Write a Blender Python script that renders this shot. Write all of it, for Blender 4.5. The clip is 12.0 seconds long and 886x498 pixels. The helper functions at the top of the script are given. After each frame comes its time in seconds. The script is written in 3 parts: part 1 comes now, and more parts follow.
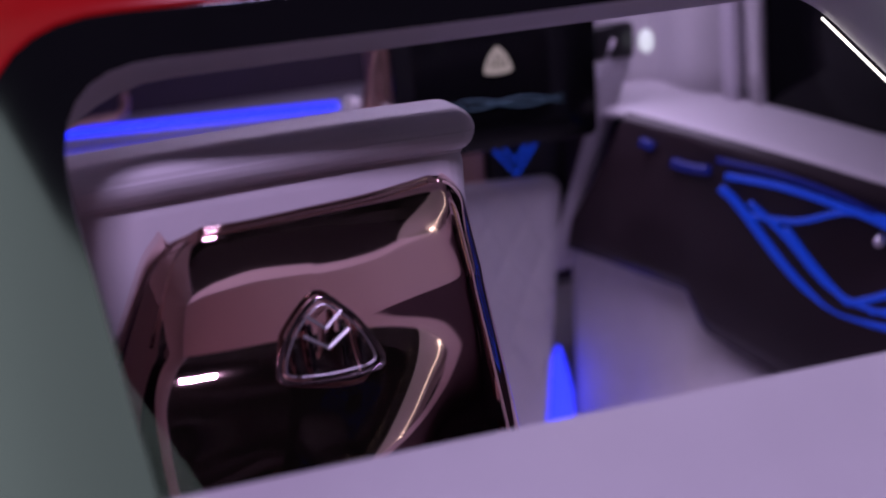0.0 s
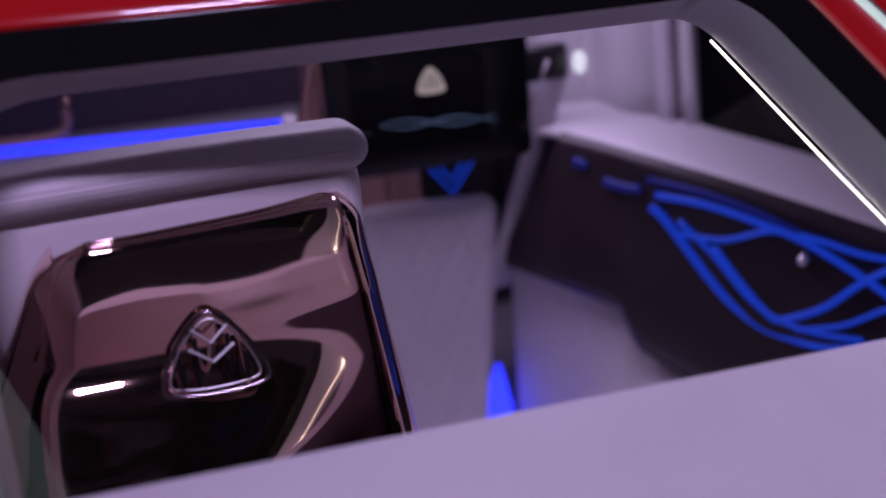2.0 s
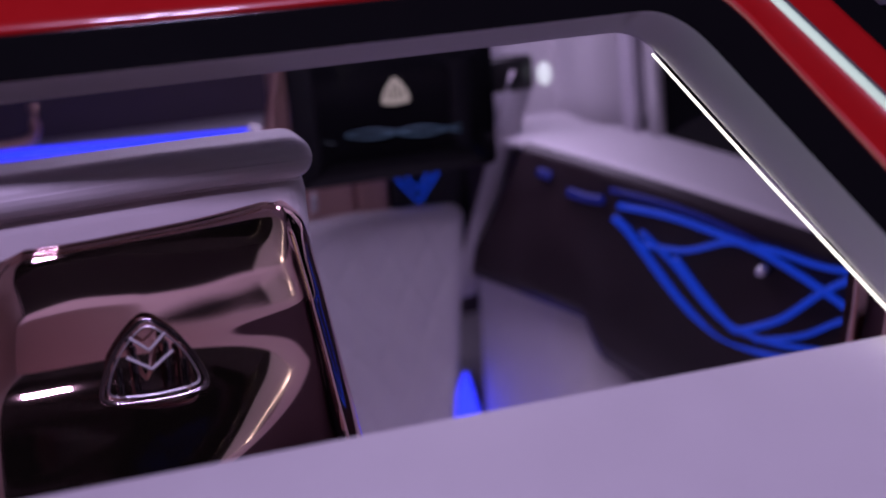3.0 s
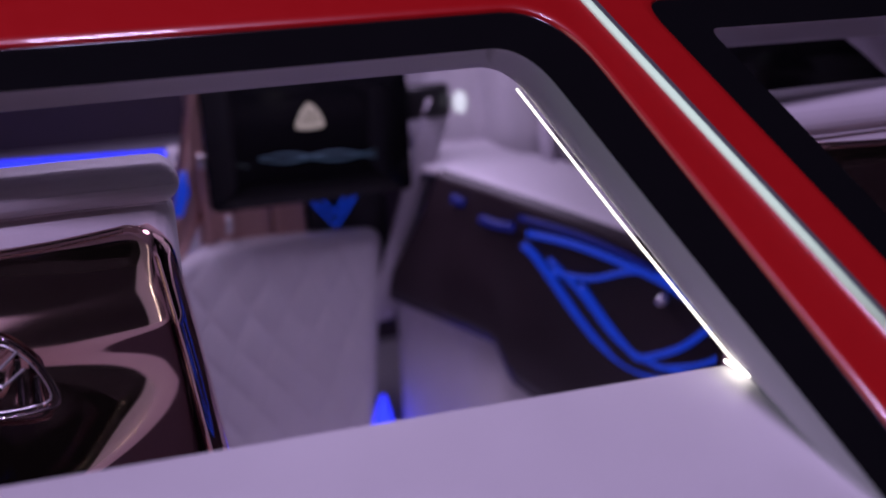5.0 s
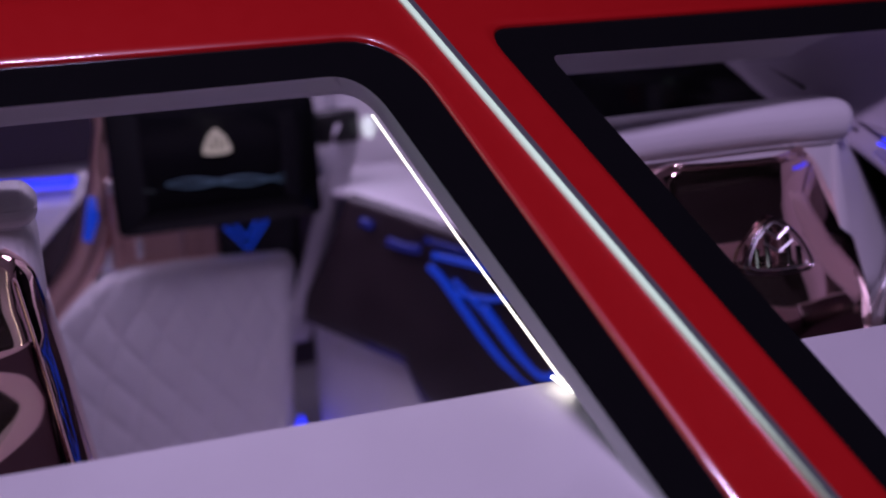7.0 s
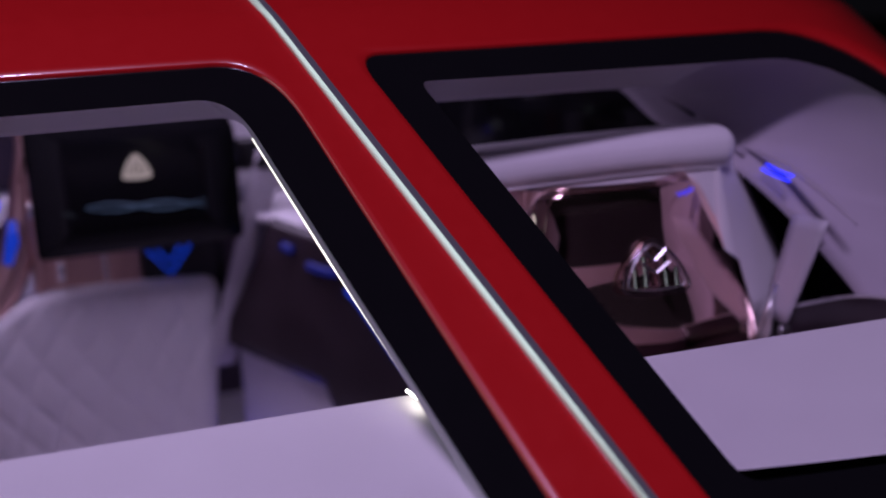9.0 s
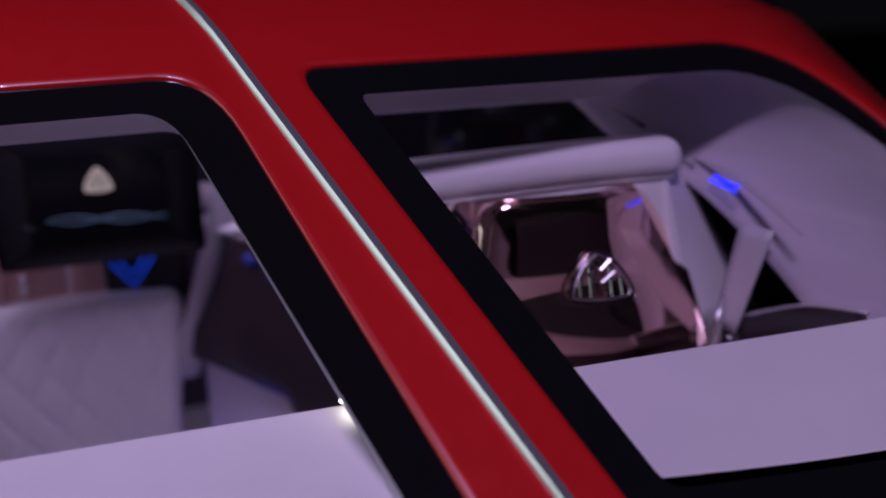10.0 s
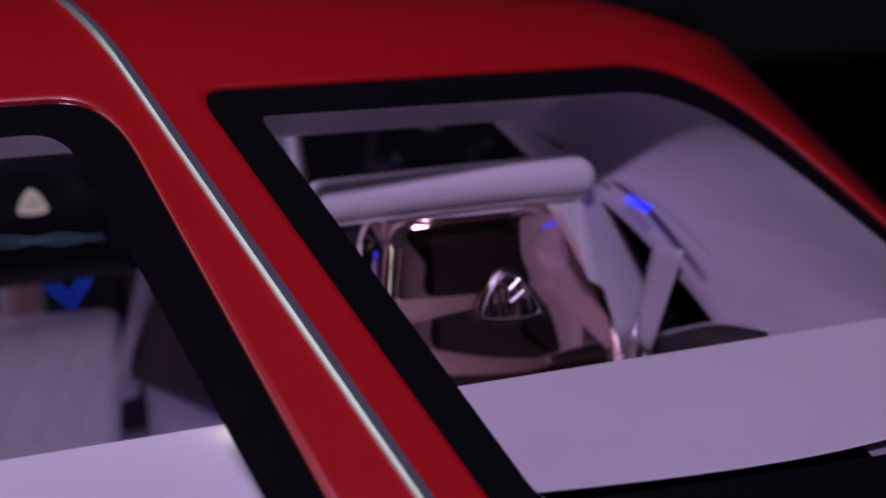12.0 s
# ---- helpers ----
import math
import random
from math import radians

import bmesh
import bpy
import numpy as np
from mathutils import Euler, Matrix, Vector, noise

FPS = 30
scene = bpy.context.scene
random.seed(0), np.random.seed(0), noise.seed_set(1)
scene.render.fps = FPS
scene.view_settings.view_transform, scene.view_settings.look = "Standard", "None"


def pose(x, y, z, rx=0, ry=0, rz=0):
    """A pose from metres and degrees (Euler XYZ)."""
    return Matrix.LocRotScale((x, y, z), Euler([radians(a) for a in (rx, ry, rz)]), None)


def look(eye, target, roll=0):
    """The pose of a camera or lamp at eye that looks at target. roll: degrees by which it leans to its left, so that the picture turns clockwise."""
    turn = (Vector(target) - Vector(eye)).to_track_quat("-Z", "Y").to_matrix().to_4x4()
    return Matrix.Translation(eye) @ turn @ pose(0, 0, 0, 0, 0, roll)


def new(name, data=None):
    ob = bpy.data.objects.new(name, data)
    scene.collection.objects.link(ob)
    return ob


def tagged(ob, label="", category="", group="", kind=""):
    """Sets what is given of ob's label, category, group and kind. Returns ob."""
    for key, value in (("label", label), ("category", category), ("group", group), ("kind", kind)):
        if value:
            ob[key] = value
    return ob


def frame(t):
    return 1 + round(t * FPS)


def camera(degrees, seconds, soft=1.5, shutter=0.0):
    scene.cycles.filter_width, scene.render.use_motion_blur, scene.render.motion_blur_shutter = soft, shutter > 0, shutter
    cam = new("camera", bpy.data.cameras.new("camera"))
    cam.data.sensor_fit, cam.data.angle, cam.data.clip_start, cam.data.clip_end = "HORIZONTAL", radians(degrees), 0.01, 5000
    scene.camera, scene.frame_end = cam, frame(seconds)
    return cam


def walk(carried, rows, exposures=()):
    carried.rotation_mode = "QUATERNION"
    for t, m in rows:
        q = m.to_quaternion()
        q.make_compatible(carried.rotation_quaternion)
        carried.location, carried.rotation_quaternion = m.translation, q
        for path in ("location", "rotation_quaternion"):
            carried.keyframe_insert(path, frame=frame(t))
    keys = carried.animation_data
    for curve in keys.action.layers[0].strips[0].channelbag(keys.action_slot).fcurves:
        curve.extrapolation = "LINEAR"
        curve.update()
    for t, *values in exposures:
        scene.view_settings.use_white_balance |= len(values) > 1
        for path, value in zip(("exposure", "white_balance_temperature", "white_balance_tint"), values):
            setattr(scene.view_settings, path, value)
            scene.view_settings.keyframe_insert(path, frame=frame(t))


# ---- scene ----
cam = camera(46.8, 12.0, soft=1.8)
METRES, EYE, TILT, LEAN, TURN = 0.65, 1.5, -18.85, 4.7, -18.57
ROWS = [
    (0.0, 0.0, 0.0, 0.0, 0.0, 0.0, -0.0),
    (0.5, 0.0298, -0.0065, -0.0006, -0.13, 0.21, -0.04),
    (1.0, 0.0635, -0.0132, -0.0017, -0.32, 0.48, -0.07),
    (1.5, 0.0964, -0.0189, -0.0021, -0.51, 0.74, -0.15),
    (2.0, 0.1343, -0.0257, -0.0047, -0.67, 1.09, -0.15),
    (2.5, 0.1707, -0.0339, -0.0055, -0.82, 1.36, -0.19),
    (4.5, 0.3328, -0.0755, 0.008, -1.94, 2.41, -1.46),
    (5.0, 0.3818, -0.0859, 0.0067, -2.17, 2.79, -1.49),
    (5.5, 0.4272, -0.0967, 0.0071, -2.42, 3.11, -1.36),
    (6.0, 0.4782, -0.1071, 0.0036, -2.64, 3.53, -1.27),
    (6.5, 0.5277, -0.1219, 0.0043, -2.82, 3.81, -1.11),
    (7.0, 0.5796, -0.1356, 0.0073, -3.02, 4.07, -0.92),
    (7.5, 0.6251, -0.1504, -0.0055, -3.25, 4.69, -1.08),
    (9.5, 0.7874, -0.2029, -0.0117, -4.27, 6.09, -0.77),
    (10.0, 0.8278, -0.2126, -0.0123, -4.46, 6.45, -0.64),
    (10.5, 0.8628, -0.2194, -0.014, -4.65, 6.81, -0.58),
    (11.0, 0.8982, -0.2297, -0.016, -4.86, 7.16, -0.52),
    (11.5, 0.9316, -0.237, -0.0196, -5.02, 7.51, -0.47),
    (12.0, 0.9652, -0.244, -0.0203, -5.19, 7.77, -0.38),
]

walk(cam, [(t, pose(0, 0, EYE, TILT, LEAN, TURN) @ pose(METRES * x, METRES * y, METRES * z, 90 + pitch, roll, yaw)) for t, x, y, z, yaw, pitch, roll in ROWS])
cam.data.dof.use_dof = True
cam.data.dof.focus_distance = 0.98
cam.data.dof.aperture_fstop = 2.0

# ---- world and lights: a dark show hall with soft boxes overhead, an added fill in the cabin ----
world = bpy.data.worlds.new("hall")
scene.world = world
world.use_nodes = True
world.node_tree.nodes["Background"].inputs[0].default_value = (0.010, 0.009, 0.013, 1)
world.node_tree.nodes["Background"].inputs[1].default_value = 0.25
scene.view_settings.exposure = 0.0


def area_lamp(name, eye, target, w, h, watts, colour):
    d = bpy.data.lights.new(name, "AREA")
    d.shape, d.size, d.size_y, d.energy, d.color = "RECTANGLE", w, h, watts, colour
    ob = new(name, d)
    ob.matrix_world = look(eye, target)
    return tagged(ob, "soft area lamp, studio softbox or added cabin fill", "lamp")


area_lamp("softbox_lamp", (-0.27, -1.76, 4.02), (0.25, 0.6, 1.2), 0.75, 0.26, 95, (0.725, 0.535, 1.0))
area_lamp("side_softbox_lamp", (-2.8, 0.95, 1.95), (-0.1, 0.60, 1.25), 3.0, 2.2, 23, (0.80, 0.97, 1.0))
# unseen fill under the headliner, added to brighten the cabin
area_lamp("cabin_fill_lamp", (0.42, 1.32, 1.59), (0.42, 1.32, 0.5), 0.9, 0.4, 8.0, (0.76, 0.59, 1.0))


# ---- materials ----
def material(name, colour, rough=0.5, metal=0.0, coat=0.0, vary=0.06, scale=30.0, bump=0.0, bump_scale=300.0, spec=0.5):
    m = bpy.data.materials.new(name)
    m.use_nodes = True
    n, l = m.node_tree.nodes, m.node_tree.links
    b = n["Principled BSDF"]
    b.inputs["Roughness"].default_value, b.inputs["Metallic"].default_value = rough, metal
    b.inputs["Coat Weight"].default_value, b.inputs["Coat Roughness"].default_value = coat, 0.04
    b.inputs["Specular IOR Level"].default_value = spec
    tc = n.new("ShaderNodeTexCoord")
    no = n.new("ShaderNodeTexNoise")
    no.inputs["Scale"].default_value, no.inputs["Detail"].default_value = scale, 5
    l.new(tc.outputs["Object"], no.inputs["Vector"])
    ramp = n.new("ShaderNodeMapRange")
    ramp.inputs["To Min"].default_value, ramp.inputs["To Max"].default_value = 1 - vary, 1 + vary
    l.new(no.outputs["Fac"], ramp.inputs["Value"])
    mix = n.new("ShaderNodeVectorMath")
    mix.operation = "SCALE"
    mix.inputs[0].default_value = colour
    l.new(ramp.outputs["Result"], mix.inputs["Scale"])
    l.new(mix.outputs["Vector"], b.inputs["Base Color"])
    rr = n.new("ShaderNodeMapRange")
    rr.inputs["To Min"].default_value, rr.inputs["To Max"].default_value = rough * 0.85, rough * 1.15
    l.new(no.outputs["Fac"], rr.inputs["Value"])
    l.new(rr.outputs["Result"], b.inputs["Roughness"])
    if bump:
        nb = n.new("ShaderNodeTexNoise")
        nb.inputs["Scale"].default_value, nb.inputs["Detail"].default_value = bump_scale, 4
        l.new(tc.outputs["Object"], nb.inputs["Vector"])
        bp = n.new("ShaderNodeBump")
        bp.inputs["Strength"].default_value, bp.inputs["Distance"].default_value = bump, 0.001
        l.new(nb.outputs["Fac"], bp.inputs["Height"])
        l.new(bp.outputs["Normal"], b.inputs["Normal"])
    return m


def glow(name, colour, strength):
    m = bpy.data.materials.new(name)
    m.use_nodes = True
    b = m.node_tree.nodes["Principled BSDF"]
    b.inputs["Base Color"].default_value = (*[0.1 * c for c in colour], 1)
    b.inputs["Emission Color"].default_value = (*colour, 1)
    b.inputs["Emission Strength"].default_value = strength
    return m


RED = material("red paint", (0.44, 0.008, 0.010), 0.32, 0.0, 1.0, 0.05, 60, 0.02, 900)
FRIT = material("black glass border", (0.006, 0.006, 0.007), 0.14, 0, 0, 0.1, 20, spec=0.9)
CHROME = material("bright chrome", (0.86, 0.86, 0.86), 0.30, 1.0)
GREY_TRIM = material("grey satin trim", (0.13, 0.14, 0.14), 0.6, 0.0)
WHITE_LEATHER = material("white leather", (0.72, 0.70, 0.72), 0.45, 0, 0, 0.05, 18, 0.25, 420)
# darker copy of the white trim, its dimmer light put in the colour
DIMMED_TRIM = material("dimmed white trim", (0.40, 0.355, 0.41), 0.85, 0, 0, 0.07, 18, 0.15, 900)
WHITE_TRIM = material("white trim cloth", (0.52, 0.50, 0.52), 0.7, 0, 0, 0.04, 25, 0.15, 700)
CARPET = material("white carpet", (0.66, 0.63, 0.66), 0.95, 0, 0, 0.12, 60, 0.5, 500)
GOLD = material("rose gold", (0.90, 0.61, 0.55), 0.05, 1.0, 0, 0.03, 12)
GOLD_SATIN = material("satin rose gold", (0.70, 0.46, 0.40), 0.38, 1.0, 0, 0.04, 40)
DARK_WOOD = material("dark gloss wood", (0.026, 0.017, 0.021), 0.35, 0, 0.1, 0.4, 14)
BLACK = material("black plastic", (0.008, 0.008, 0.009), 0.35, 0, 0, 0.15, 40)
SCREEN = material("black screen glass", (0.004, 0.004, 0.005), 0.12, 0, 0, 0.1, 10, spec=0.2)
PLUM = material("dark plum cloth", (0.065, 0.048, 0.066), 0.8, 0, 0, 0.2, 20)
BELT = material("grey webbing", (0.50, 0.47, 0.52), 0.6, 0, 0, 0.08, 200, 0.3, 1500)
SMOKE = material("smoked crystal", (0.42, 0.36, 0.38), 0.08, 1.0, 0, 0.1, 30)
FLOOR = material("dark hall floor", (0.005, 0.005, 0.006), 0.8, 0, 0, 0.3, 3, spec=0.15)
BLUE = glow("blue light", (0.015, 0.025, 1.0), 2.6)
BLUE_SOFT = glow("soft blue light", (0.008, 0.075, 1.0), 0.42)
BLUE_DIM = glow("dim blue light", (0.008, 0.05, 1.0), 0.08)
WARM = glow("warm white light", (1.0, 0.93, 0.86), 2.6)
PEARL = glow("lit pearl emblem", (0.85, 0.69, 0.69), 0.36)
WAVE = glow("screen wave", (0.10, 0.19, 0.36), 0.22)

GLASS = bpy.data.materials.new("clear glass")
GLASS.use_nodes = True
_n, _l = GLASS.node_tree.nodes, GLASS.node_tree.links
_n.remove(_n["Principled BSDF"])
_t, _g, _m = _n.new("ShaderNodeBsdfTransparent"), _n.new("ShaderNodeBsdfGlossy"), _n.new("ShaderNodeMixShader")
_t.inputs["Color"].default_value = (0.93, 0.93, 0.94, 1)
_g.inputs["Roughness"].default_value = 0.01
_m.inputs[0].default_value = 0.03
_l.new(_t.outputs[0], _m.inputs[1])
_l.new(_g.outputs[0], _m.inputs[2])
_l.new(_m.outputs[0], _n["Material Output"].inputs["Surface"])


# ---- mesh helpers ----
def group_of(name, label, category, at=(0, 0, 0), group="", kind=""):
    ob = new(name)
    ob.location = at
    ob.empty_display_size = 0.05
    return tagged(ob, label, category, group, kind)


def part(name, bm, mat, parent=None, label="", smooth=True):
    bmesh.ops.recalc_face_normals(bm, faces=bm.faces)
    me = bpy.data.meshes.new(name)
    bm.to_mesh(me)
    bm.free()
    me.materials.append(mat)
    if smooth:
        for p in me.polygons:
            p.use_smooth = True
    ob = new(name, me)
    if parent is not None:
        ob.parent = parent
        ob.location = -Vector(world_of(parent))
    if label:
        ob["label"] = label
    return ob


def world_of(ob):
    v = Vector((0, 0, 0))
    while ob is not None:
        v += ob.location
        ob = ob.parent
    return v


def sharp(ob, deg=35):
    """Keep hard edges hard on a smooth-shaded mesh."""
    ob.data.set_sharp_from_angle(angle=radians(deg))
    return ob


def grid(rows, close_u=False, close_v=False, bm=None):
    """A sheet through rows of points."""
    bm = bm or bmesh.new()
    vs = [[bm.verts.new(p) for p in r] for r in rows]
    a, b = len(vs), len(vs[0])
    for i in range(a if close_v else a - 1):
        for j in range(b if close_u else b - 1):
            bm.faces.new((vs[i][j], vs[i][(j + 1) % b], vs[(i + 1) % a][(j + 1) % b], vs[(i + 1) % a][j]))
    return bm


def solid(bm, depth):
    """Give a sheet thickness."""
    bmesh.ops.recalc_face_normals(bm, faces=bm.faces)
    bmesh.ops.solidify(bm, geom=bm.faces[:], thickness=depth)
    return bm


def tube(points, r, sides=8, flat=1.0, bm=None, cap=True):
    """A rod of radius r along points."""
    bm = bm or bmesh.new()
    pts = [Vector(p) for p in points]
    rings = []
    for i, p in enumerate(pts):
        d = (pts[min(i + 1, len(pts) - 1)] - pts[max(i - 1, 0)]).normalized()
        s = d.cross(Vector((0, 0, 1)))
        s = s.normalized() if s.length > 1e-4 else Vector((1, 0, 0))
        n = d.cross(s).normalized()
        rad = r[i] if isinstance(r, (list, tuple)) else r
        rings.append([bm.verts.new(p + rad * (s * math.cos(a) + n * flat * math.sin(a))) for a in (2 * math.pi * k / sides for k in range(sides))])
    for i in range(len(rings) - 1):
        for k in range(sides):
            bm.faces.new((rings[i][k], rings[i][(k + 1) % sides], rings[i + 1][(k + 1) % sides], rings[i + 1][k]))
    if cap:
        bm.faces.new(rings[0][::-1])
        bm.faces.new(rings[-1])
    return bm


def smooth_path(pts, n=8):
    """Catmull-Rom through pts."""
    p = [Vector(q) for q in pts]
    p = [2 * p[0] - p[1]] + p + [2 * p[-1] - p[-2]]
    out = []
    for i in range(1, len(p) - 2):
        for k in range(n):
            t = k / n
            out.append(0.5 * (2 * p[i] + (p[i + 1] - p[i - 1]) * t + (2 * p[i - 1] - 5 * p[i] + 4 * p[i + 1] - p[i + 2]) * t * t + (3 * p[i] - p[i - 1] - 3 * p[i + 1] + p[i + 2]) * t ** 3))
    out.append(p[-2])
    return out


def box(lo, hi, r=0.01, seg=3, bm=None):
    """A rounded block from corner lo to corner hi."""
    own = bmesh.new()
    bmesh.ops.create_cube(own, size=1)
    for v in own.verts:
        v.co = Vector([lo[k] + (v.co[k] + 0.5) * (hi[k] - lo[k]) for k in range(3)])
    if r:
        bmesh.ops.bevel(own, geom=own.edges[:], offset=r, segments=seg, profile=0.5, affect="EDGES", clamp_overlap=True)
    if bm is None:
        return own
    me = bpy.data.meshes.new("tmp")
    own.to_mesh(me)
    own.free()
    bm.from_mesh(me)
    bpy.data.meshes.remove(me)
    return bm


def warp(bm, fn):
    for v in bm.verts:
        v.co = Vector(fn(v.co))
    return bm


Z0 = EYE  # the eye's height; lengths below are given from it

# ---- the car's rear skin: a raked, gently bowed sheet that runs into the roof ----
PROFILE = []
_y, _z, _w = 0.43 + 1.2 * 0.28, -0.03, -0.03
ROOF_STEP = 0.01
for _k in range(130):
    PROFILE.append((_y, _z))
    _th = radians(4.0 + 35.8 * math.exp(-(_k * ROOF_STEP) / 0.16))
    _y += 1.56 * ROOF_STEP * math.cos(_th)
    _z += 1.56 * ROOF_STEP * math.sin(_th)


def spine_x(y):
    return 0.79 - 0.25 * (y - 0.43)


def spine_u(w):
    return -0.002 - 0.13 * (w + 0.30)


def skin(u, w, lift=0.0):
    """The point of the skin at u metres across from the middle and height w; lift raises it off the skin."""
    if w <= -0.03:
        y, z, b, th = 0.43 + 1.2 * (w + 0.31), w, 1.0, radians(39.8)
    else:
        f = min((w + 0.03) / ROOF_STEP, 128.9)
        i, q = int(f), f - int(f)
        y = PROFILE[i][0] * (1 - q) + PROFILE[i + 1][0] * q
        z = PROFILE[i][1] * (1 - q) + PROFILE[i + 1][1] * q
        b, th = max(0.0, 1 - (w + 0.03) / 0.2), radians(4.0 + 35.8 * math.exp(-(w + 0.03) / 0.16))
    k = 0.12 * u * u + 2.4 * max(abs(u) - 0.66, 0) ** 2
    return Vector((spine_x(y) + u, y + k * b - lift * math.sin(th), z - k * (1 - b) * 0.8 + lift * math.cos(th) + Z0))


def rounded_loop(corners, arc=8, edge=14):
    """A loop of (u, w) through rounded corners (u, w, radius); always the same count of points."""
    out, n = [], len(corners)
    cut = []
    for i in range(n):
        p, a, b = Vector(corners[i][:2]), Vector(corners[i - 1][:2]), Vector(corners[(i + 1) % n][:2])
        r = corners[i][2]
        cut.append((p + (a - p).normalized() * r, p, p + (b - p).normalized() * r))
    for i in range(n):
        s, p, e = cut[i]
        for k in range(arc):
            t = k / arc
            out.append((1 - t) ** 2 * s + 2 * t * (1 - t) * p + t * t * e)
        nxt = cut[(i + 1) % n][0]
        for k in range(edge):
            out.append(e.lerp(nxt, k / edge))
    return out


L_CLEAR = [(-0.776, -0.088, 0.09), (-0.119, -0.078, 0.035), (-0.102, -0.385, 0.02), (-0.825, -0.43, 0.03)]
L_OUTER = [(-0.802, -0.055, 0.10), (-0.064, -0.048, 0.055), (-0.056, -0.44, 0.02), (-0.990, -0.48, 0.03)]
R_CLEAR = [(0.073, -0.076, 0.010), (0.650, -0.082, 0.12), (0.80, -0.44, 0.03), (0.104, -0.384, 0.015)]
R_OUTER = [(0.022, -0.047, 0.028), (0.690, -0.048, 0.13), (0.86, -0.50, 0.03), (0.068, -0.44, 0.015)]
CAR = group_of("car_body", "red two-door show car body seen from behind", "car", (0.69, 1.2, 0.0))


def ring(loops, lifts):
    return grid([[skin(p.x, p.y, h) for p in lp] for lp, h in zip(loops, lifts)], close_u=True)


def between(a, b, n):
    return [[p.lerp(q, k / n) for p, q in zip(a, b)] for k in range(n + 1)]


U_SIDE, W_LOW, W_TOP = 1.02, -0.62, 0.0
for side, outer, clear in (("left", L_OUTER, L_CLEAR), ("right", R_OUTER, R_CLEAR)):
    lo, lc = rounded_loop(outer), rounded_loop(clear)
    if side == "left":
        cell = rounded_loop([(-U_SIDE, W_TOP, 0.001), (spine_u(W_TOP), W_TOP, 0.001), (spine_u(W_LOW), W_LOW, 0.001), (-U_SIDE, W_LOW, 0.001)])
    else:
        cell = rounded_loop([(spine_u(W_TOP), W_TOP, 0.001), (U_SIDE, W_TOP, 0.001), (U_SIDE, W_LOW, 0.001), (spine_u(W_LOW), W_LOW, 0.001)])
    loops = between(cell, lo, 10)
    inner = [p.lerp(q, 0.04) for p, q in zip(lo, lc)]
    bm = ring(loops + [inner, inner], [0.0] * 10 + [0.0, -0.0025, -0.012])
    part("rear_panel", bm, RED, CAR, "glossy red painted panel round the rear window")
    edge = [p.lerp(q, 0.75) for p, q in zip(lc, lo)]
    lining = ring(between(cell, edge, 8), [-0.018] * 9)
    tagged(part("panel_lining", lining, WHITE_TRIM), "white inner lining round the rear window", "trim", kind="structure")
    fl = between([p.lerp(q, 0.05) for p, q in zip(lo, lc)], lc, 5)
    win = group_of("window_1" if side == "left" else "window_2", "split rear window with a black printed border", "window", skin(-0.4 if side == "left" else 0.4, -0.25), kind="structure")
    bm = ring(fl, [-0.004] * 6)
    part("window_border", bm, FRIT, win, "glossy black border of the glass")
    centre = Vector((sum(p.x for p in lc) / len(lc), sum(p.y for p in lc) / len(lc)))
    bm = ring([[p.lerp(centre, k / 12) for p in lc] for k in range(12)] + [[centre + (p - centre) * 0.002 for p in lc]], [-0.006] * 13)
    pane = part("pane", bm, GLASS, win, "clear glass pane")
    pane.visible_shadow = False

# roof, both halves, with the bright strip along the ridge
for sgn in (-1, 1):
    rows = []
    for i in range(60):
        w = W_TOP + 0.018 * i
        su = spine_u(w)
        rows.append([skin(su + (sgn * U_SIDE - su) * (k / 24), w) for k in range(25)])
    part("roof_panel", grid(rows), RED, CAR, "glossy red painted roof panel")
    # flank below the shoulder, closing the cabin
    rows = []
    for i in range(40):
        w = W_LOW + 0.042 * i
        p = skin(sgn * U_SIDE, w)
        rows.append([p + Vector((sgn * (0.02 * k), 0.02 * k, -0.16 * k)) if p.z - 0.16 * k > 0.35 else Vector((p.x + sgn * 0.02 * k, p.y + 0.02 * k, 0.35)) for k in range(9)])
    part("flank_panel", grid(rows), RED, CAR, "red painted flank of the car")
rows = [[skin(-U_SIDE + 2 * U_SIDE * k / 30, W_LOW) + Vector((0, -0.03 * i, -0.14 * i)) for k in range(31)] for i in range(5)]
part("tail_panel", grid(rows), RED, CAR, "red painted tail of the car")


def strip(u0, u1, lift0, lift1, w0=-0.60, w1=1.0, n=90):
    rows = []
    for i in range(n + 1):
        w = w0 + (w1 - w0) * i / n
        s = spine_u(w)
        rows.append([skin(s + u0, w, -0.002), skin(s + u0, w, lift0), skin(s + u0 * 0.4 + u1 * 0.6, w, lift0 * 0.4 + lift1 * 0.6 + 0.0004), skin(s + u1, w, lift1), skin(s + u1, w, -0.002)])
    return grid(rows)


sharp(part("ridge_strip", strip(-0.0028, 0.0009, 0.0, 0.0068), CHROME, CAR, "thin bright chrome strip along the ridge"))
sharp(part("ridge_trim", strip(0.0010, 0.0120, 0.0060, 0.0016), GREY_TRIM, CAR, "dark grey satin edge beside the chrome strip"))

# ---- the cabin's rear trim ----
def inner_plane(p):
    return Vector((p.x, 0.995 + 1.35 * p.y, p.y + Z0))


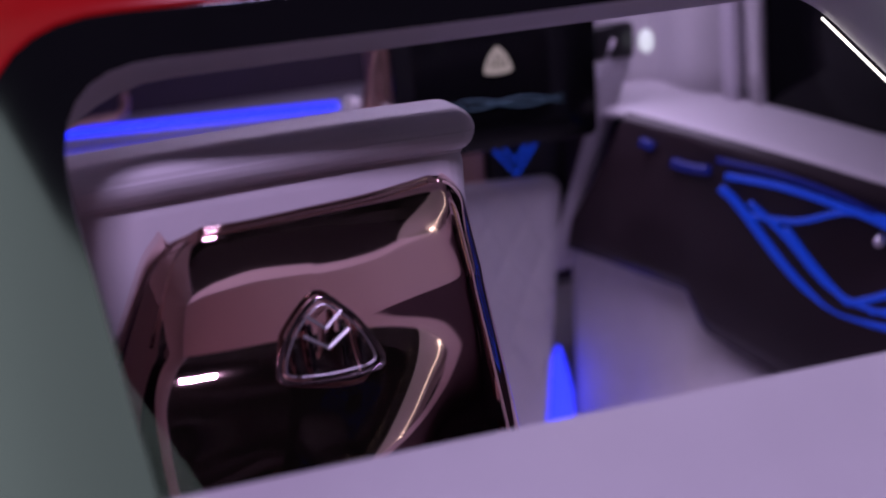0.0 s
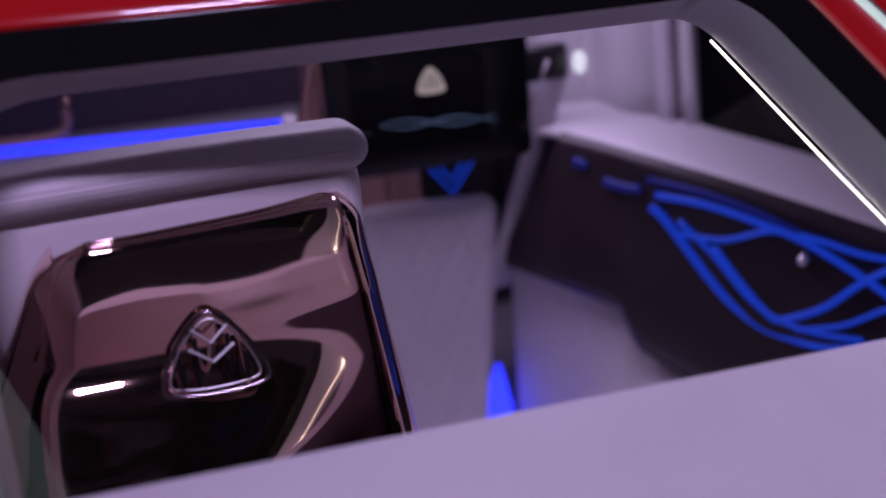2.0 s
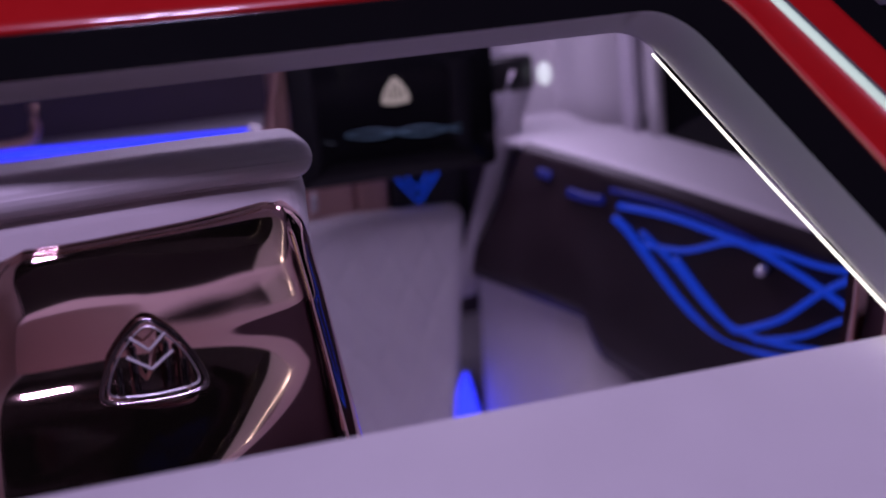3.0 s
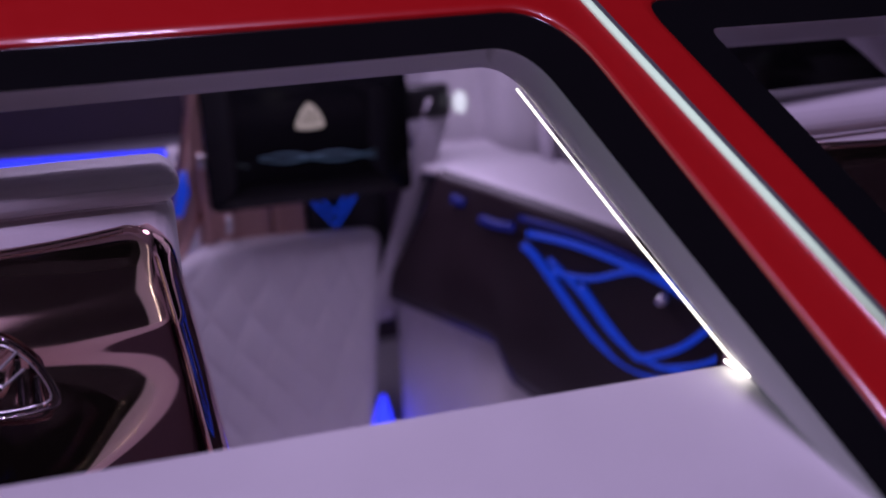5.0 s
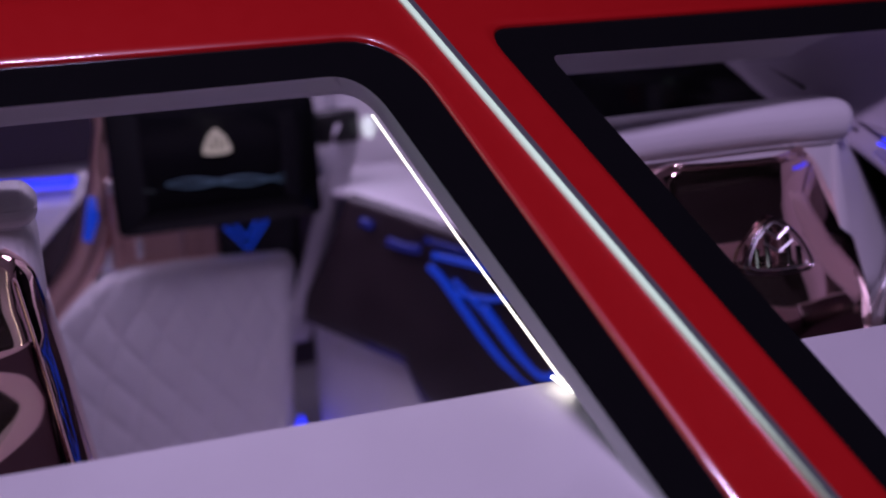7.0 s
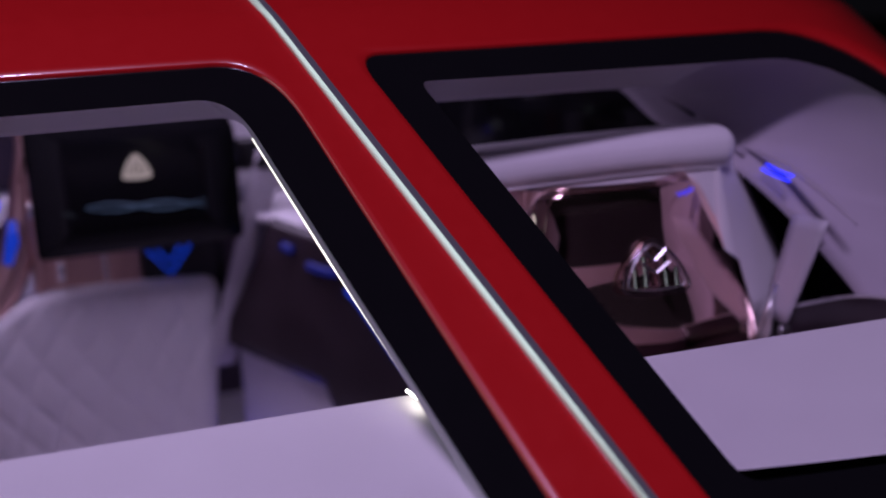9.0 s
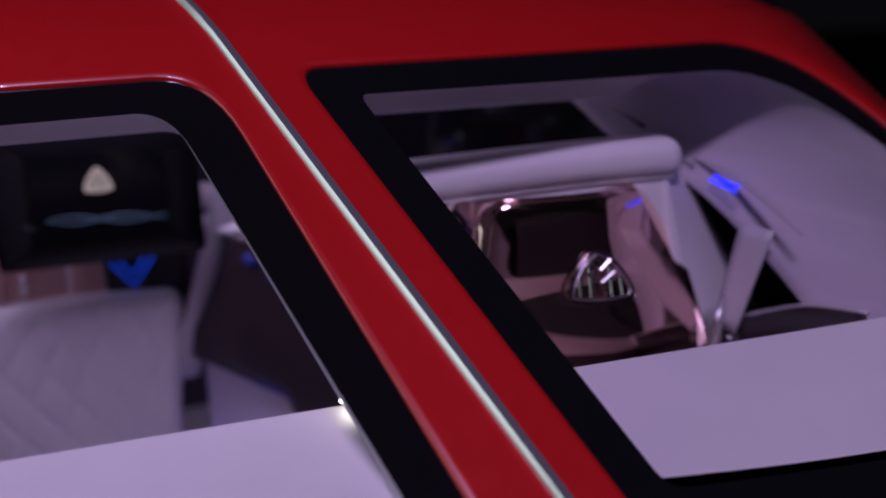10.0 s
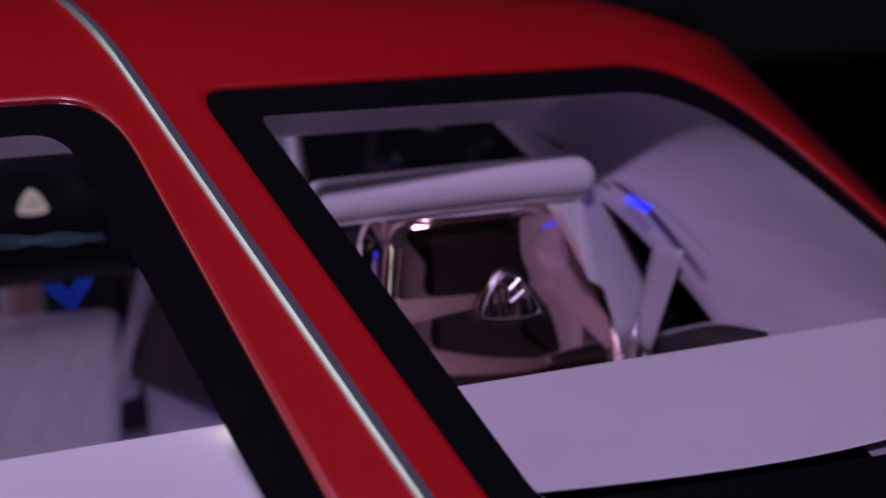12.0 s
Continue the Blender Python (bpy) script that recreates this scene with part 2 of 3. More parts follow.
L_INNER = [(-0.045, -0.116, 0.09), (0.637, -0.112, 0.030), (0.722, -0.375, 0.02), (-0.16, -0.375, 0.03)]
R_INNER = [(0.800, -0.113, 0.010), (1.260, -0.116, 0.05), (1.40, -0.375, 0.03), (0.860, -0.375, 0.015)]
for outer, clear, inside in ((L_OUTER, L_CLEAR, L_INNER), (R_OUTER, R_CLEAR, R_INNER)):
    lc = [p.lerp(q, 0.06) for p, q in zip(rounded_loop(clear), rounded_loop(outer))]
    li = rounded_loop(inside)
    a, b = [skin(p.x, p.y, -0.006) for p in lc], [inner_plane(p) for p in li]
    if inside is L_INNER:
        b = [q.lerp(p + Vector((-0.006, 0.13, -0.004)), min(max(-q.x / 0.05, 0), 1) * min(max((Z0 - 0.135 - q.z) / 0.06, 0), 1)) for p, q in zip(a, b)]
    keep = range(len(lc))
    if inside is R_INNER:
        keep = [k for k in keep if k < 22 or k >= 66]
        keep = keep[len([k for k in keep if k < 22]):] + keep[:22]
    rows = []
    for k in range(9):
        f = k / 8
        rows.append([a[j].lerp(b[j], f) + Vector((-0.010 if inside is L_INNER and b[j].x > 0.62 else 0, 0, 0.008)) * math.sin(f * math.pi) for j in keep])
    rows.append([b[j] + Vector((0.02 if 0.5 < b[j].x < 0.75 else 0, 0.03, 0.02 if b[j].z > Z0 - 0.125 else 0)) for j in keep])
    tr = part("window_trim", grid(rows, close_u=inside is L_INNER), WHITE_TRIM)
    tagged(tr, "white cloth reveal lining the rear window", "trim", kind="structure")


# shelf behind the seats, falling a little to the glass
def shelf_edge(x):
    return 0.602 - 0.066 * x


def shelf_z(x, y):
    return -0.345 - (0.19 + 0.46 * max(x - 0.9, 0)) * (shelf_edge(x) - y)


def glass_y(x):
    y = 0.36
    for _ in range(20):
        z = shelf_z(x, y)
        y0 = 0.43 + 1.2 * (z + 0.31)
        u = x - spine_x(y0)
        y = y0 + 0.12 * u * u + 2.4 * max(abs(u) - 0.66, 0) ** 2
    return y


rows = [[], []]
for k in range(61):
    x = -0.10 + 1.59 * k / 60
    ye = shelf_edge(x)
    rows[0].append((x, ye + 0.002, Z0 - 0.395))
    rows[1].append((x, ye + 0.001, Z0 - 0.349))
for i in range(14):
    g = i / 13
    r = []
    for k in range(61):
        x = -0.10 + 1.59 * k / 60
        ye = shelf_edge(x) - 0.003
        y = ye + (min(glass_y(x) + 0.014, ye - 0.002) - ye) * g
        r.append((x, y, Z0 + shelf_z(x, y)))
    rows.append(r)
shelf = part("rear_shelf", grid(rows), WHITE_LEATHER)
sharp(shelf, 50)
tagged(shelf, "smooth white leather shelf under the rear windows", "shelf", kind="structure")

# light line along the middle post
led = part("light_strip", tube([(0.6395, 0.818, Z0 - 0.134), (0.673, 0.678, Z0 - 0.238), (0.708, 0.543, Z0 - 0.337), (0.716, 0.507, Z0 - 0.350)], 0.0013), WARM)
# brighter end piece added to throw a bright patch on the shelf
hot = glow("boosted end of the light line", (1.0, 0.93, 0.86), 10.0)
le = part("light_strip_boost", tube([(0.703, 0.546, Z0 - 0.338), (0.714, 0.512, Z0 - 0.3465)], 0.0012), hot, led, "extra-bright end added to light up the shelf")
tagged(led, "thin warm white light line along the rear post", "light")

# white quarter trim beside the far seat, sweeping out to the glass
A = smooth_path([(1.16, 1.10, Z0 - 0.06), (1.204, 0.99, Z0 - 0.136), (1.232, 0.94, Z0 - 0.180), (1.285, 0.835, Z0 - 0.238), (1.315, 0.757, Z0 - 0.298), (1.348, 0.69, Z0 - 0.372), (1.352, 0.64, Z0 - 0.42)], 8)
lc = [p.lerp(q, 0.06) for p, q in zip(rounded_loop(R_CLEAR), rounded_loop(R_OUTER))]
B0 = [skin(p.x, p.y, -0.007) for p in lc[18:60]]
B = [B0[round(k * (len(B0) - 1) / (len(A) - 1))] for k in range(len(A))]
rows = []
for k in range(15):
    f = k / 14
    rows.append([a.lerp(b, f) + Vector((0.035, 0.020, 0.0)) * math.sin(f * math.pi) * (0.3 + 0.7 * j / len(A)) for j, (a, b) in enumerate(zip(A, B))])
rows.insert(0, [a + Vector((0.03, 0.03, -0.01)) for a in A])
qt = part("quarter_trim", grid(rows), DIMMED_TRIM)
tagged(qt, "smooth white quarter panel beside the rear seat, toned down for dimmer light", "trim", kind="structure")
# second fold of the trim, ahead of the first
rows = [[Vector(p) + Vector((0.05, 0.10, 0.03)) * f for p in smooth_path([(1.17, 1.16, Z0 - 0.04), (1.25, 0.96, Z0 - 0.150), (1.30, 0.84, Z0 - 0.215)], 6)] for f in (0, 0.5, 1)]
rows = [[p for p in r] for r in rows]
tf = part("pillar_fold", solid(grid(rows), 0.006), DIMMED_TRIM)
tagged(tf, "folded white trim of the side pillar, toned down for dimmer light", "trim", kind="structure")
sl = part("trim_wedge", tube([(1.228, 0.935, Z0 - 0.138), (1.246, 0.918, Z0 - 0.152), (1.262, 0.902, Z0 - 0.166)], [0.0005, 0.004, 0.007], 6, 0.4), BLACK)
tagged(sl, "thin dark wedge between the folds of the trim", "slot")
bl = group_of("side_light", "blue light slot in the white side trim", "light", (1.30, 0.78, Z0 - 0.23))
for o in (0.0, 0.0055):
    part("light_tube", tube(smooth_path([(1.298 + o, 0.806 - o * 0.5, Z0 - 0.230 + o), (1.300 + o, 0.780, Z0 - 0.236 + o), (1.299 + o, 0.752, Z0 - 0.239 + o)], 4), 0.0016, 6), BLUE, bl, "bright blue light tube")
part("light_bezel", tube(smooth_path([(1.306, 0.85, Z0 - 0.207), (1.318, 0.79, Z0 - 0.222), (1.324, 0.72, Z0 - 0.252), (1.333, 0.67, Z0 - 0.285)], 6), [0.002 + 0.004 * math.sin(math.pi * j / 18) for j in range(19)], 6, 0.5), DIMMED_TRIM, bl, "raised lip over the light")

# belt with crystal buckle
bt = group_of("seat_belt", "pale grey seat belt with a faceted crystal buckle", "seat belt", (1.30, 0.75, Z0 - 0.35))
rows = []
for k in range(9):
    f = k / 8
    p = Vector((1.314, 0.760, Z0 - 0.284)).lerp(Vector((1.291, 0.786, Z0 - 0.425)), f)
    q = Vector((1.318, 0.700, Z0 - 0.284)).lerp(Vector((1.297, 0.745, Z0 - 0.425)), f)
    rows.append([p.lerp(q, j / 4) for j in range(5)])
part("webbing", solid(grid(rows), 0.0018), BELT, bt, "woven pale grey webbing")
bm = bmesh.new()
tip, ring_pts = Vector((1.297, 0.772, Z0 - 0.380)), []
for q in ((1.266, 0.772, -0.438), (1.274, 0.754, -0.444), (1.285, 0.758, -0.434), (1.278, 0.786, -0.428)):
    ring_pts.append(bm.verts.new((q[0], q[1], Z0 + q[2])))
low = [bm.verts.new(v.co + Vector((-0.006, 0, -0.03))) for v in ring_pts]
t = bm.verts.new(tip)
for k in range(4):
    bm.faces.new((ring_pts[k], ring_pts[(k + 1) % 4], t))
    bm.faces.new((ring_pts[k], ring_pts[(k + 1) % 4], low[(k + 1) % 4], low[k]))
bm.faces.new(low)
part("buckle", bm, CHROME, bt, "faceted chrome and crystal buckle", smooth=False)
part("buckle_edge", tube([tip + Vector((0, -0.004, 0.004)), (1.266, 0.764, Z0 - 0.45)], 0.0028, 5), CHROME, bt)
part("buckle_tongue", box((1.286, 0.742, Z0 - 0.440), (1.302, 0.752, Z0 - 0.428), 0.002, 1), CHROME, bt, smooth=False)

# dark ledge between far seat and trim, with a pale rim
lg = part("side_ledge", grid([[(1.20, 0.80, Z0 - 0.462), (1.30, 0.80, Z0 - 0.455), (1.40, 0.78, Z0 - 0.445)], [(1.20, 0.54, Z0 - 0.455), (1.30, 0.54, Z0 - 0.45), (1.40, 0.52, Z0 - 0.44)]]), DARK_WOOD)
tagged(lg, "dark gloss ledge beside the rear seat", "ledge")
edge = smooth_path([(1.325, 0.81, Z0 - 0.431), (1.348, 0.74, Z0 - 0.402), (1.342, 0.66, Z0 - 0.375), (1.318, 0.545, Z0 - 0.352)], 6)
fa = part("ledge_face", solid(grid([edge, [p + Vector((0.002, 0, -0.10)) for p in edge]]), 0.004), DARK_WOOD)
tagged(fa, "dark gloss face under the white rim", "ledge", kind="structure")
rm = part("ledge_rim", tube([p + Vector((0, -0.001, 0.001)) for p in edge], 0.0030, 6), WHITE_TRIM)
tagged(rm, "thin white rim along the dark ledge", "trim", kind="structure")


# ---- rear seats ----
# lean of the metal shell's face, degrees: sideways against the place across it, upward against the height
SWEEP = [(-0.19, -36), (-0.17, -30), (-0.15, -22), (-0.132, -10), (-0.108, -3), (-0.06, 3), (0.02, 7), (0.045, 12), (0.07, 20), (0.11, 25), (0.123, 34), (0.133, 55), (0.140, 74), (0.145, 82)]
FAR_SWEEP = [(-0.19, -52), (-0.15, -34), (-0.06, -25), (-0.025, -19), (-0.01, -8), (0.01, -2), (0.045, 6), (0.07, 12), (0.11, 20), (0.123, 34), (0.133, 55), (0.140, 74), (0.145, 82)]
LEAN_UP = [(-0.34, 0), (-0.17, 2), (-0.12, 6), (-0.095, 8), (-0.07, 9), (-0.045, 9), (-0.02, 4), (0.0, -2), (0.006, 0), (0.012, 4.5), (0.018, 5.5), (0.03, 4.5), (0.05, 1.5), (0.06, 2.5), (0.075, 4), (0.096, 8), (0.101, 30), (0.104, 66), (0.106, 80)]
NOSE = [(-0.19, 0), (-0.07, 0), (-0.03, 0.65), (0.05, 0.65), (0.10, 0.40), (0.135, 0.1), (0.145, 0), (0.2, 0)]


def between_stops(stops, at):
    for (s0, d0), (s1, d1) in zip(stops, stops[1:]):
        if at <= s1:
            return d0 + (d1 - d0) * (max(at, s0) - s0) / (s1 - s0)
    return stops[-1][1]


def run_up(lo, hi, slope, zero, step=0.001):
    """A smooth height curve with the given slope, nil at zero."""
    n = round((hi - lo) / step)
    out = [0.0]
    for i in range(n):
        out.append(out[-1] + step * slope(lo + (i + 0.5) * step))
    base = out[round((zero - lo) / step)]
    return lambda v: out[min(max(int((v - lo) / step), 0), n - 1)] * (1 - ((v - lo) / step) % 1) + out[min(max(int((v - lo) / step), 0), n - 1) + 1] * (((v - lo) / step) % 1) - base


def softened(stops, half):
    return lambda v: sum(between_stops(stops, v + half * q / 3) for q in range(-3, 4)) / 7


_sweep, _far_sweep, _lean, _nose = softened(SWEEP, 0.008), softened(FAR_SWEEP, 0.004), softened(LEAN_UP, 0.003), softened(NOSE, 0.015)
FAR_ACROSS = run_up(-0.19, 0.146, lambda v: math.tan(radians(_far_sweep(v))), 0.0)
ACROSS = run_up(-0.19, 0.146, lambda v: math.tan(radians(_sweep(v))), 0.0)
UPWARD = run_up(-0.34, 0.106, lambda v: math.tan(radians(_lean(v))), 0.0)
BULGE = run_up(-0.19, 0.146, _nose, 0.145)


def shell_edges(z):
    """Where the shell ends to either side at height z."""
    left = -0.124 - 0.42 * max(0.104 - max(z, -0.03), 0) - 0.1 * max(-0.03 - z, 0)
    right = 0.160 + 0.13 * max(0.10 - z, 0)
    if z > 0.07:
        right -= 0.014 * ((z - 0.07) / 0.036) ** 2.5
        left += 0.012 * ((z - 0.07) / 0.036) ** 3
    return left, right


def shell_point(a, z, k, hand):
    """A point of the metal seat shell: a across (-1 to 1), z up; hand -1 mirrors it."""
    left, right = shell_edges(z)
    s = min(max(a, -0.92), 0.92) / 0.92
    v = s * (0.145 if s > 0 else 0.17)
    x = v * (right / 0.145 if s > 0 else -left / 0.17)
    fold = min(max((0.010 - z) / 0.12, 0), 1)
    fold = fold * fold * (3 - 2 * fold)
    y = (ACROSS(v) if hand > 0 else FAR_ACROSS(v)) + UPWARD(z) + BULGE(v) * fold * (1.0 if hand > 0 else 0.22) + (0.35 if hand > 0 else -0.15) * v * max(z - 0.012, 0)
    if abs(a) > 0.92:
        y += 0.05 * (abs(a) - 0.92) / 0.08
        x += math.copysign(0.004, a) * (abs(a) - 0.92) / 0.08
    z -= (0.28 * max(-v - 0.125, 0) + 0.25 * max(v - 0.12, 0)) * min(max((z + 0.02) / 0.10, 0), 1)
    return Vector((hand * x * k, y * k, z * k))


def rear_seat(at, k, turn, hand, left, right, roll_left, roll_low, roll_high, badge_shift=0, badge_turn=0):
    seat = group_of("rear_seat", "white leather rear seat with a mirror-bright rose gold back shell", "seat", at, "rear seats")
    m = Matrix.Translation(at) @ Matrix.Rotation(radians(turn), 4, "Z")
    av = [-1, -0.97] + [-0.92 + 1.84 * i / 110 for i in range(111)] + [0.97, 1]
    zs = [0.106 - 0.0007 * i for i in range(18)] + [0.0934 - 0.0025 * i for i in range(100)] + [-0.17, -0.25, -0.33]
    zs = sorted(set(zs), reverse=True)
    bm = grid([[m @ shell_point(a, z, k, hand) for a in av] for z in zs])
    shell = part("back_shell", solid(bm, 0.003), GOLD, seat, "polished rose gold back shell")
    if hand > 0:
        rim = [shell_point(-0.80, z, k, hand) for z in (0.02, 0.05, 0.08, 0.094)] + [shell_point(-0.78 + 1.5 * j / 30, 0.1035, k, hand) for j in range(31)]
    else:
        rim = [shell_point(-0.70 + 1.36 * j / 30, 0.1035, k, hand) for j in range(31)] + [shell_point(0.745 + 0.01 * j, z, k, hand) for j, z in enumerate((0.095, 0.08, 0.05, 0.02, -0.01))]
    part("shell_rim", tube([m @ (p + Vector((0, -0.0008, 0.0004))) for p in smooth_path(rim, 2)], 0.0012 * k, 6), GOLD, shell, "thin bright rim of the shell")

    def soft(c):
        c = Vector(c)
        c.z += 0.003 * math.sin(9 * c.x + 1) * (1 if c.z > 0.1 else 0) + 0.0008 * noise.noise(c * 22)
        c.y += 0.0008 * noise.noise(c * 15)
        return m @ (c * k)
    bm = box((left, 0.080, -0.62), (right, 0.20, 0.132), 0.03, 5)
    bmesh.ops.subdivide_edges(bm, edges=bm.edges[:], cuts=3, use_grid_fill=True)
    part("backrest", warp(bm, soft), WHITE_LEATHER, seat, "white leather backrest")
    bm = box((roll_left, 0.062, roll_low), (right + 0.005, 0.145, roll_high), 0.026, 6)
    bmesh.ops.subdivide_edges(bm, edges=bm.edges[:], cuts=4, use_grid_fill=True)
    part("top_roll", warp(bm, soft), WHITE_LEATHER, seat, "padded white leather roll")
    part("seam", tube([m @ (Vector((roll_left + 0.01 + (right - roll_left - 0.02) * j / 20, 0.076, roll_low + 0.001 + 0.003 * math.sin(9 * (roll_left + (right - roll_left) * j / 20) + 1))) * k) for j in range(21)], 0.0018, 5), WHITE_LEATHER, seat, "stitched seam")
    emblem(seat, m @ Matrix.Translation((badge_shift, -0.014 * k, 0)) @ Matrix.Rotation(radians(badge_turn), 4, "Z"), k)
    return seat


def curved_triangle(w, h, n=14):
    """A rounded three-sided arch outline in x and z, base at the bottom."""
    c = [Vector((-w / 2, 0, -h * 0.42)), Vector((0, 0, h * 0.58)), Vector((w / 2, 0, -h * 0.42))]
    ctrl = [Vector((-w * 0.40, 0, h * 0.22)), Vector((w * 0.40, 0, h * 0.22)), Vector((0, 0, -h * 0.56))]
    out = []
    for i in range(3):
        a, b, q = c[i], c[(i + 1) % 3], ctrl[i]
        for k in range(n):
            t = k / n
            out.append((1 - t) ** 2 * a + 2 * t * (1 - t) * q + t * t * b)
    # round the three corners
    for _ in range(2):
        out = [(out[i - 1] + 2 * out[i] + out[(i + 1) % len(out)]) / 4 for i in range(len(out))]
    return out


def closed_tube(pts, r, m, sides=8):
    n = len(pts)
    rows = []
    for i in range(n):
        d = (pts[(i + 1) % n] - pts[i - 1]).normalized()
        s = Vector((0, 1, 0))
        q = d.cross(s)
        rows.append([m @ (pts[i] + r * (s * math.cos(2 * math.pi * k / sides) + q * math.sin(2 * math.pi * k / sides))) for k in range(sides)])
    return grid(rows, close_u=True, close_v=True)


def emblem(parent, m, k):
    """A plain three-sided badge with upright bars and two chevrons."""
    w, h = 0.091 * k, 0.067 * k
    mm = m @ Matrix.Translation((0, -0.003 * k, 0.002 * k)) @ Matrix.Rotation(radians(-18), 4, "X")
    badge = part("badge", closed_tube(curved_triangle(w, h), 0.0021 * k, mm), SMOKE, parent, "smoked chrome three-sided badge")
    part("badge_rim", closed_tube(curved_triangle(w * 0.86, h * 0.84), 0.0009 * k, mm), CHROME, badge)
    for x in (-0.027, -0.0135, 0.0135, 0.027):
        top = 0.000 if abs(x) > 0.02 else 0.016
        part("badge_bar", warp(box((x * k - 0.0026 * k, -0.004 * k, -0.025 * k), (x * k + 0.0026 * k, 0.003 * k, top * k), 0.001 * k, 1), lambda c: mm @ Vector(c)), SMOKE, badge, smooth=False)
    for zc, sp in ((0.020, 0.015), (0.004, 0.019)):
        for sg in (-1, 1):
            part("badge_chevron", tube([mm @ Vector((0, -0.004 * k, (zc - 0.010) * k)), mm @ Vector((sg * sp * k, -0.004 * k, (zc + 0.003) * k))], 0.0016 * k, 4), CHROME, badge, smooth=False)


rear_seat((0.130, 0.790, Z0 - 0.337), 1.0, 0, 1, -0.26, 0.170, -0.27, 0.118, 0.158, 0, -4)
far_seat = rear_seat((1.086, 0.738, Z0 - 0.318), 0.93, -5, -1, -0.13, 0.165, -0.24, 0.104, 0.160, -0.004, -8)
# outer wing of the far seat
rows = []
for k in range(9):
    f = k / 8
    a = Vector((1.222, 0.800, Z0 - 0.186)).lerp(Vector((1.236, 0.780, Z0 - 0.43)), f)
    b = Vector((1.262, 0.850, Z0 - 0.180)).lerp(Vector((1.425, 0.860, Z0 - 0.435)), f)
    rows.append([a.lerp(b, j / 6) + Vector((0.0, -0.012 * math.sin(math.pi * j / 6) * f, 0)) for j in range(7)])
part("side_wing", solid(grid(rows), 0.012), WHITE_LEATHER, far_seat, "white leather side wing")

# ---- front seat: quilted white back, gold band, screen ----
FS = group_of("driver_seat", "white quilted front seat back with rose gold trim", "seat", (0.50, 1.6, 0.55))


def back_top(x):
    return -0.455 - 4.0 * max(0.42 - x, 0) ** 2 - 0.05 * max(x - 0.50, 0) - (0.03 - math.sqrt(max(0.0009 - max(x - 0.676, 0) ** 2, 0)) if x > 0.676 else 0)


rows = []
NX, NZ = 96, 110
for i in range(NZ + 1):
    r = []
    for j in range(NX + 1):
        x = 0.20 + 0.506 * j / NX
        zt = back_top(x)
        z = zt + (-1.0 - zt) * i / NZ
        x2 = x - 0.11 * max(-0.50 - z, 0) * (j / NX)
        p, q = (x - 0.45) / 0.070, (z + 0.7) / 0.120
        groove = min(abs(((p + q + 0.35 * math.sin(q * 1.4)) % 1.0) - 0.5), abs(((p - q + 0.35 * math.sin(q * 1.4)) % 1.0) - 0.5))
        pad = 0.0035 * (1 - math.exp(-(groove / 0.10) ** 2))
        edge = min(i / 6, (NX - j) / 5, 1)
        y = 1.562 + 0.025 * (1 - math.sqrt(max(0, 1 - (1 - edge) ** 2))) - pad * edge
        r.append((x2, y, z + Z0))
    rows.append(r)
part("quilted_back", solid(grid(rows), 0.03), WHITE_LEATHER, FS, "white leather back with diamond quilting")
part("gold_panel", box((0.392, 1.592, Z0 - 0.50), (0.512, 1.64, Z0 - 0.17), 0.006, 2), GOLD_SATIN, FS, "satin rose gold panel")
part("gold_panel", box((0.516, 1.594, Z0 - 0.50), (0.575, 1.64, Z0 - 0.30), 0.006, 2), GOLD_SATIN, FS, "satin rose gold panel")
# chrome rod added to give the gold panel its bright glint
part("gold_panel_glint", tube([(0.437, 1.575, Z0 - 0.440), (0.440, 1.572, Z0 - 0.408)], 0.006, 8), CHROME, FS, "small chrome rod put in for a glint on the gold")
part("vee_panel", box((0.577, 1.586, Z0 - 0.51), (0.722, 1.66, Z0 - 0.33), 0.006, 2), BLACK, FS, "black panel under the screen")
for o in (0.0, 0.022):
    part("vee_light", tube([(0.585 + o * 0.8, 1.574, Z0 - 0.405), (0.622, 1.574, Z0 - 0.452 + o), (0.660 - o * 0.8, 1.574, Z0 - 0.402)], 0.0032, 6), BLUE_SOFT, FS, "blue light in a vee")
part("side_bolster", tube(smooth_path([(0.408, 1.60, Z0 - 0.14), (0.400, 1.59, Z0 - 0.29), (0.352, 1.585, Z0 - 0.43), (0.290, 1.58, Z0 - 0.51), (0.215, 1.57, Z0 - 0.61), (0.16, 1.57, Z0 - 0.75)]), 0.015, 8, 2.0), GOLD_SATIN, FS, "rose gold edge of the seat")
part("side_pad", tube(smooth_path([(0.385, 1.64, Z0 - 0.30), (0.345, 1.64, Z0 - 0.40), (0.28, 1.62, Z0 - 0.49), (0.20, 1.61, Z0 - 0.60)]), 0.014, 8, 2.0), WHITE_LEATHER, FS, "white leather side pad")
# glowing tube stands in for blue light mirrored in the side panel
part("pad_blue_sheen", tube([(0.372, 1.572, Z0 - 0.325), (0.368, 1.572, Z0 - 0.36), (0.356, 1.572, Z0 - 0.398)], [0.006, 0.011, 0.008], 8), BLUE_SOFT, FS, "blue glow put in for light reflected in the seat side")
rows = [[(0.394 - 0.136 * f, 1.598, Z0 - 0.294 - 0.137 * f), (0.390 - 0.105 * f, 1.592, Z0 - 0.36 - 0.12 * f), (0.382 - 0.085 * f, 1.598, Z0 - 0.44 - 0.086 * f)] for f in [k / 8 for k in range(9)]]
part("side_panel", solid(grid(rows), 0.008), DARK_WOOD, FS, "dark gloss side panel of the seat")
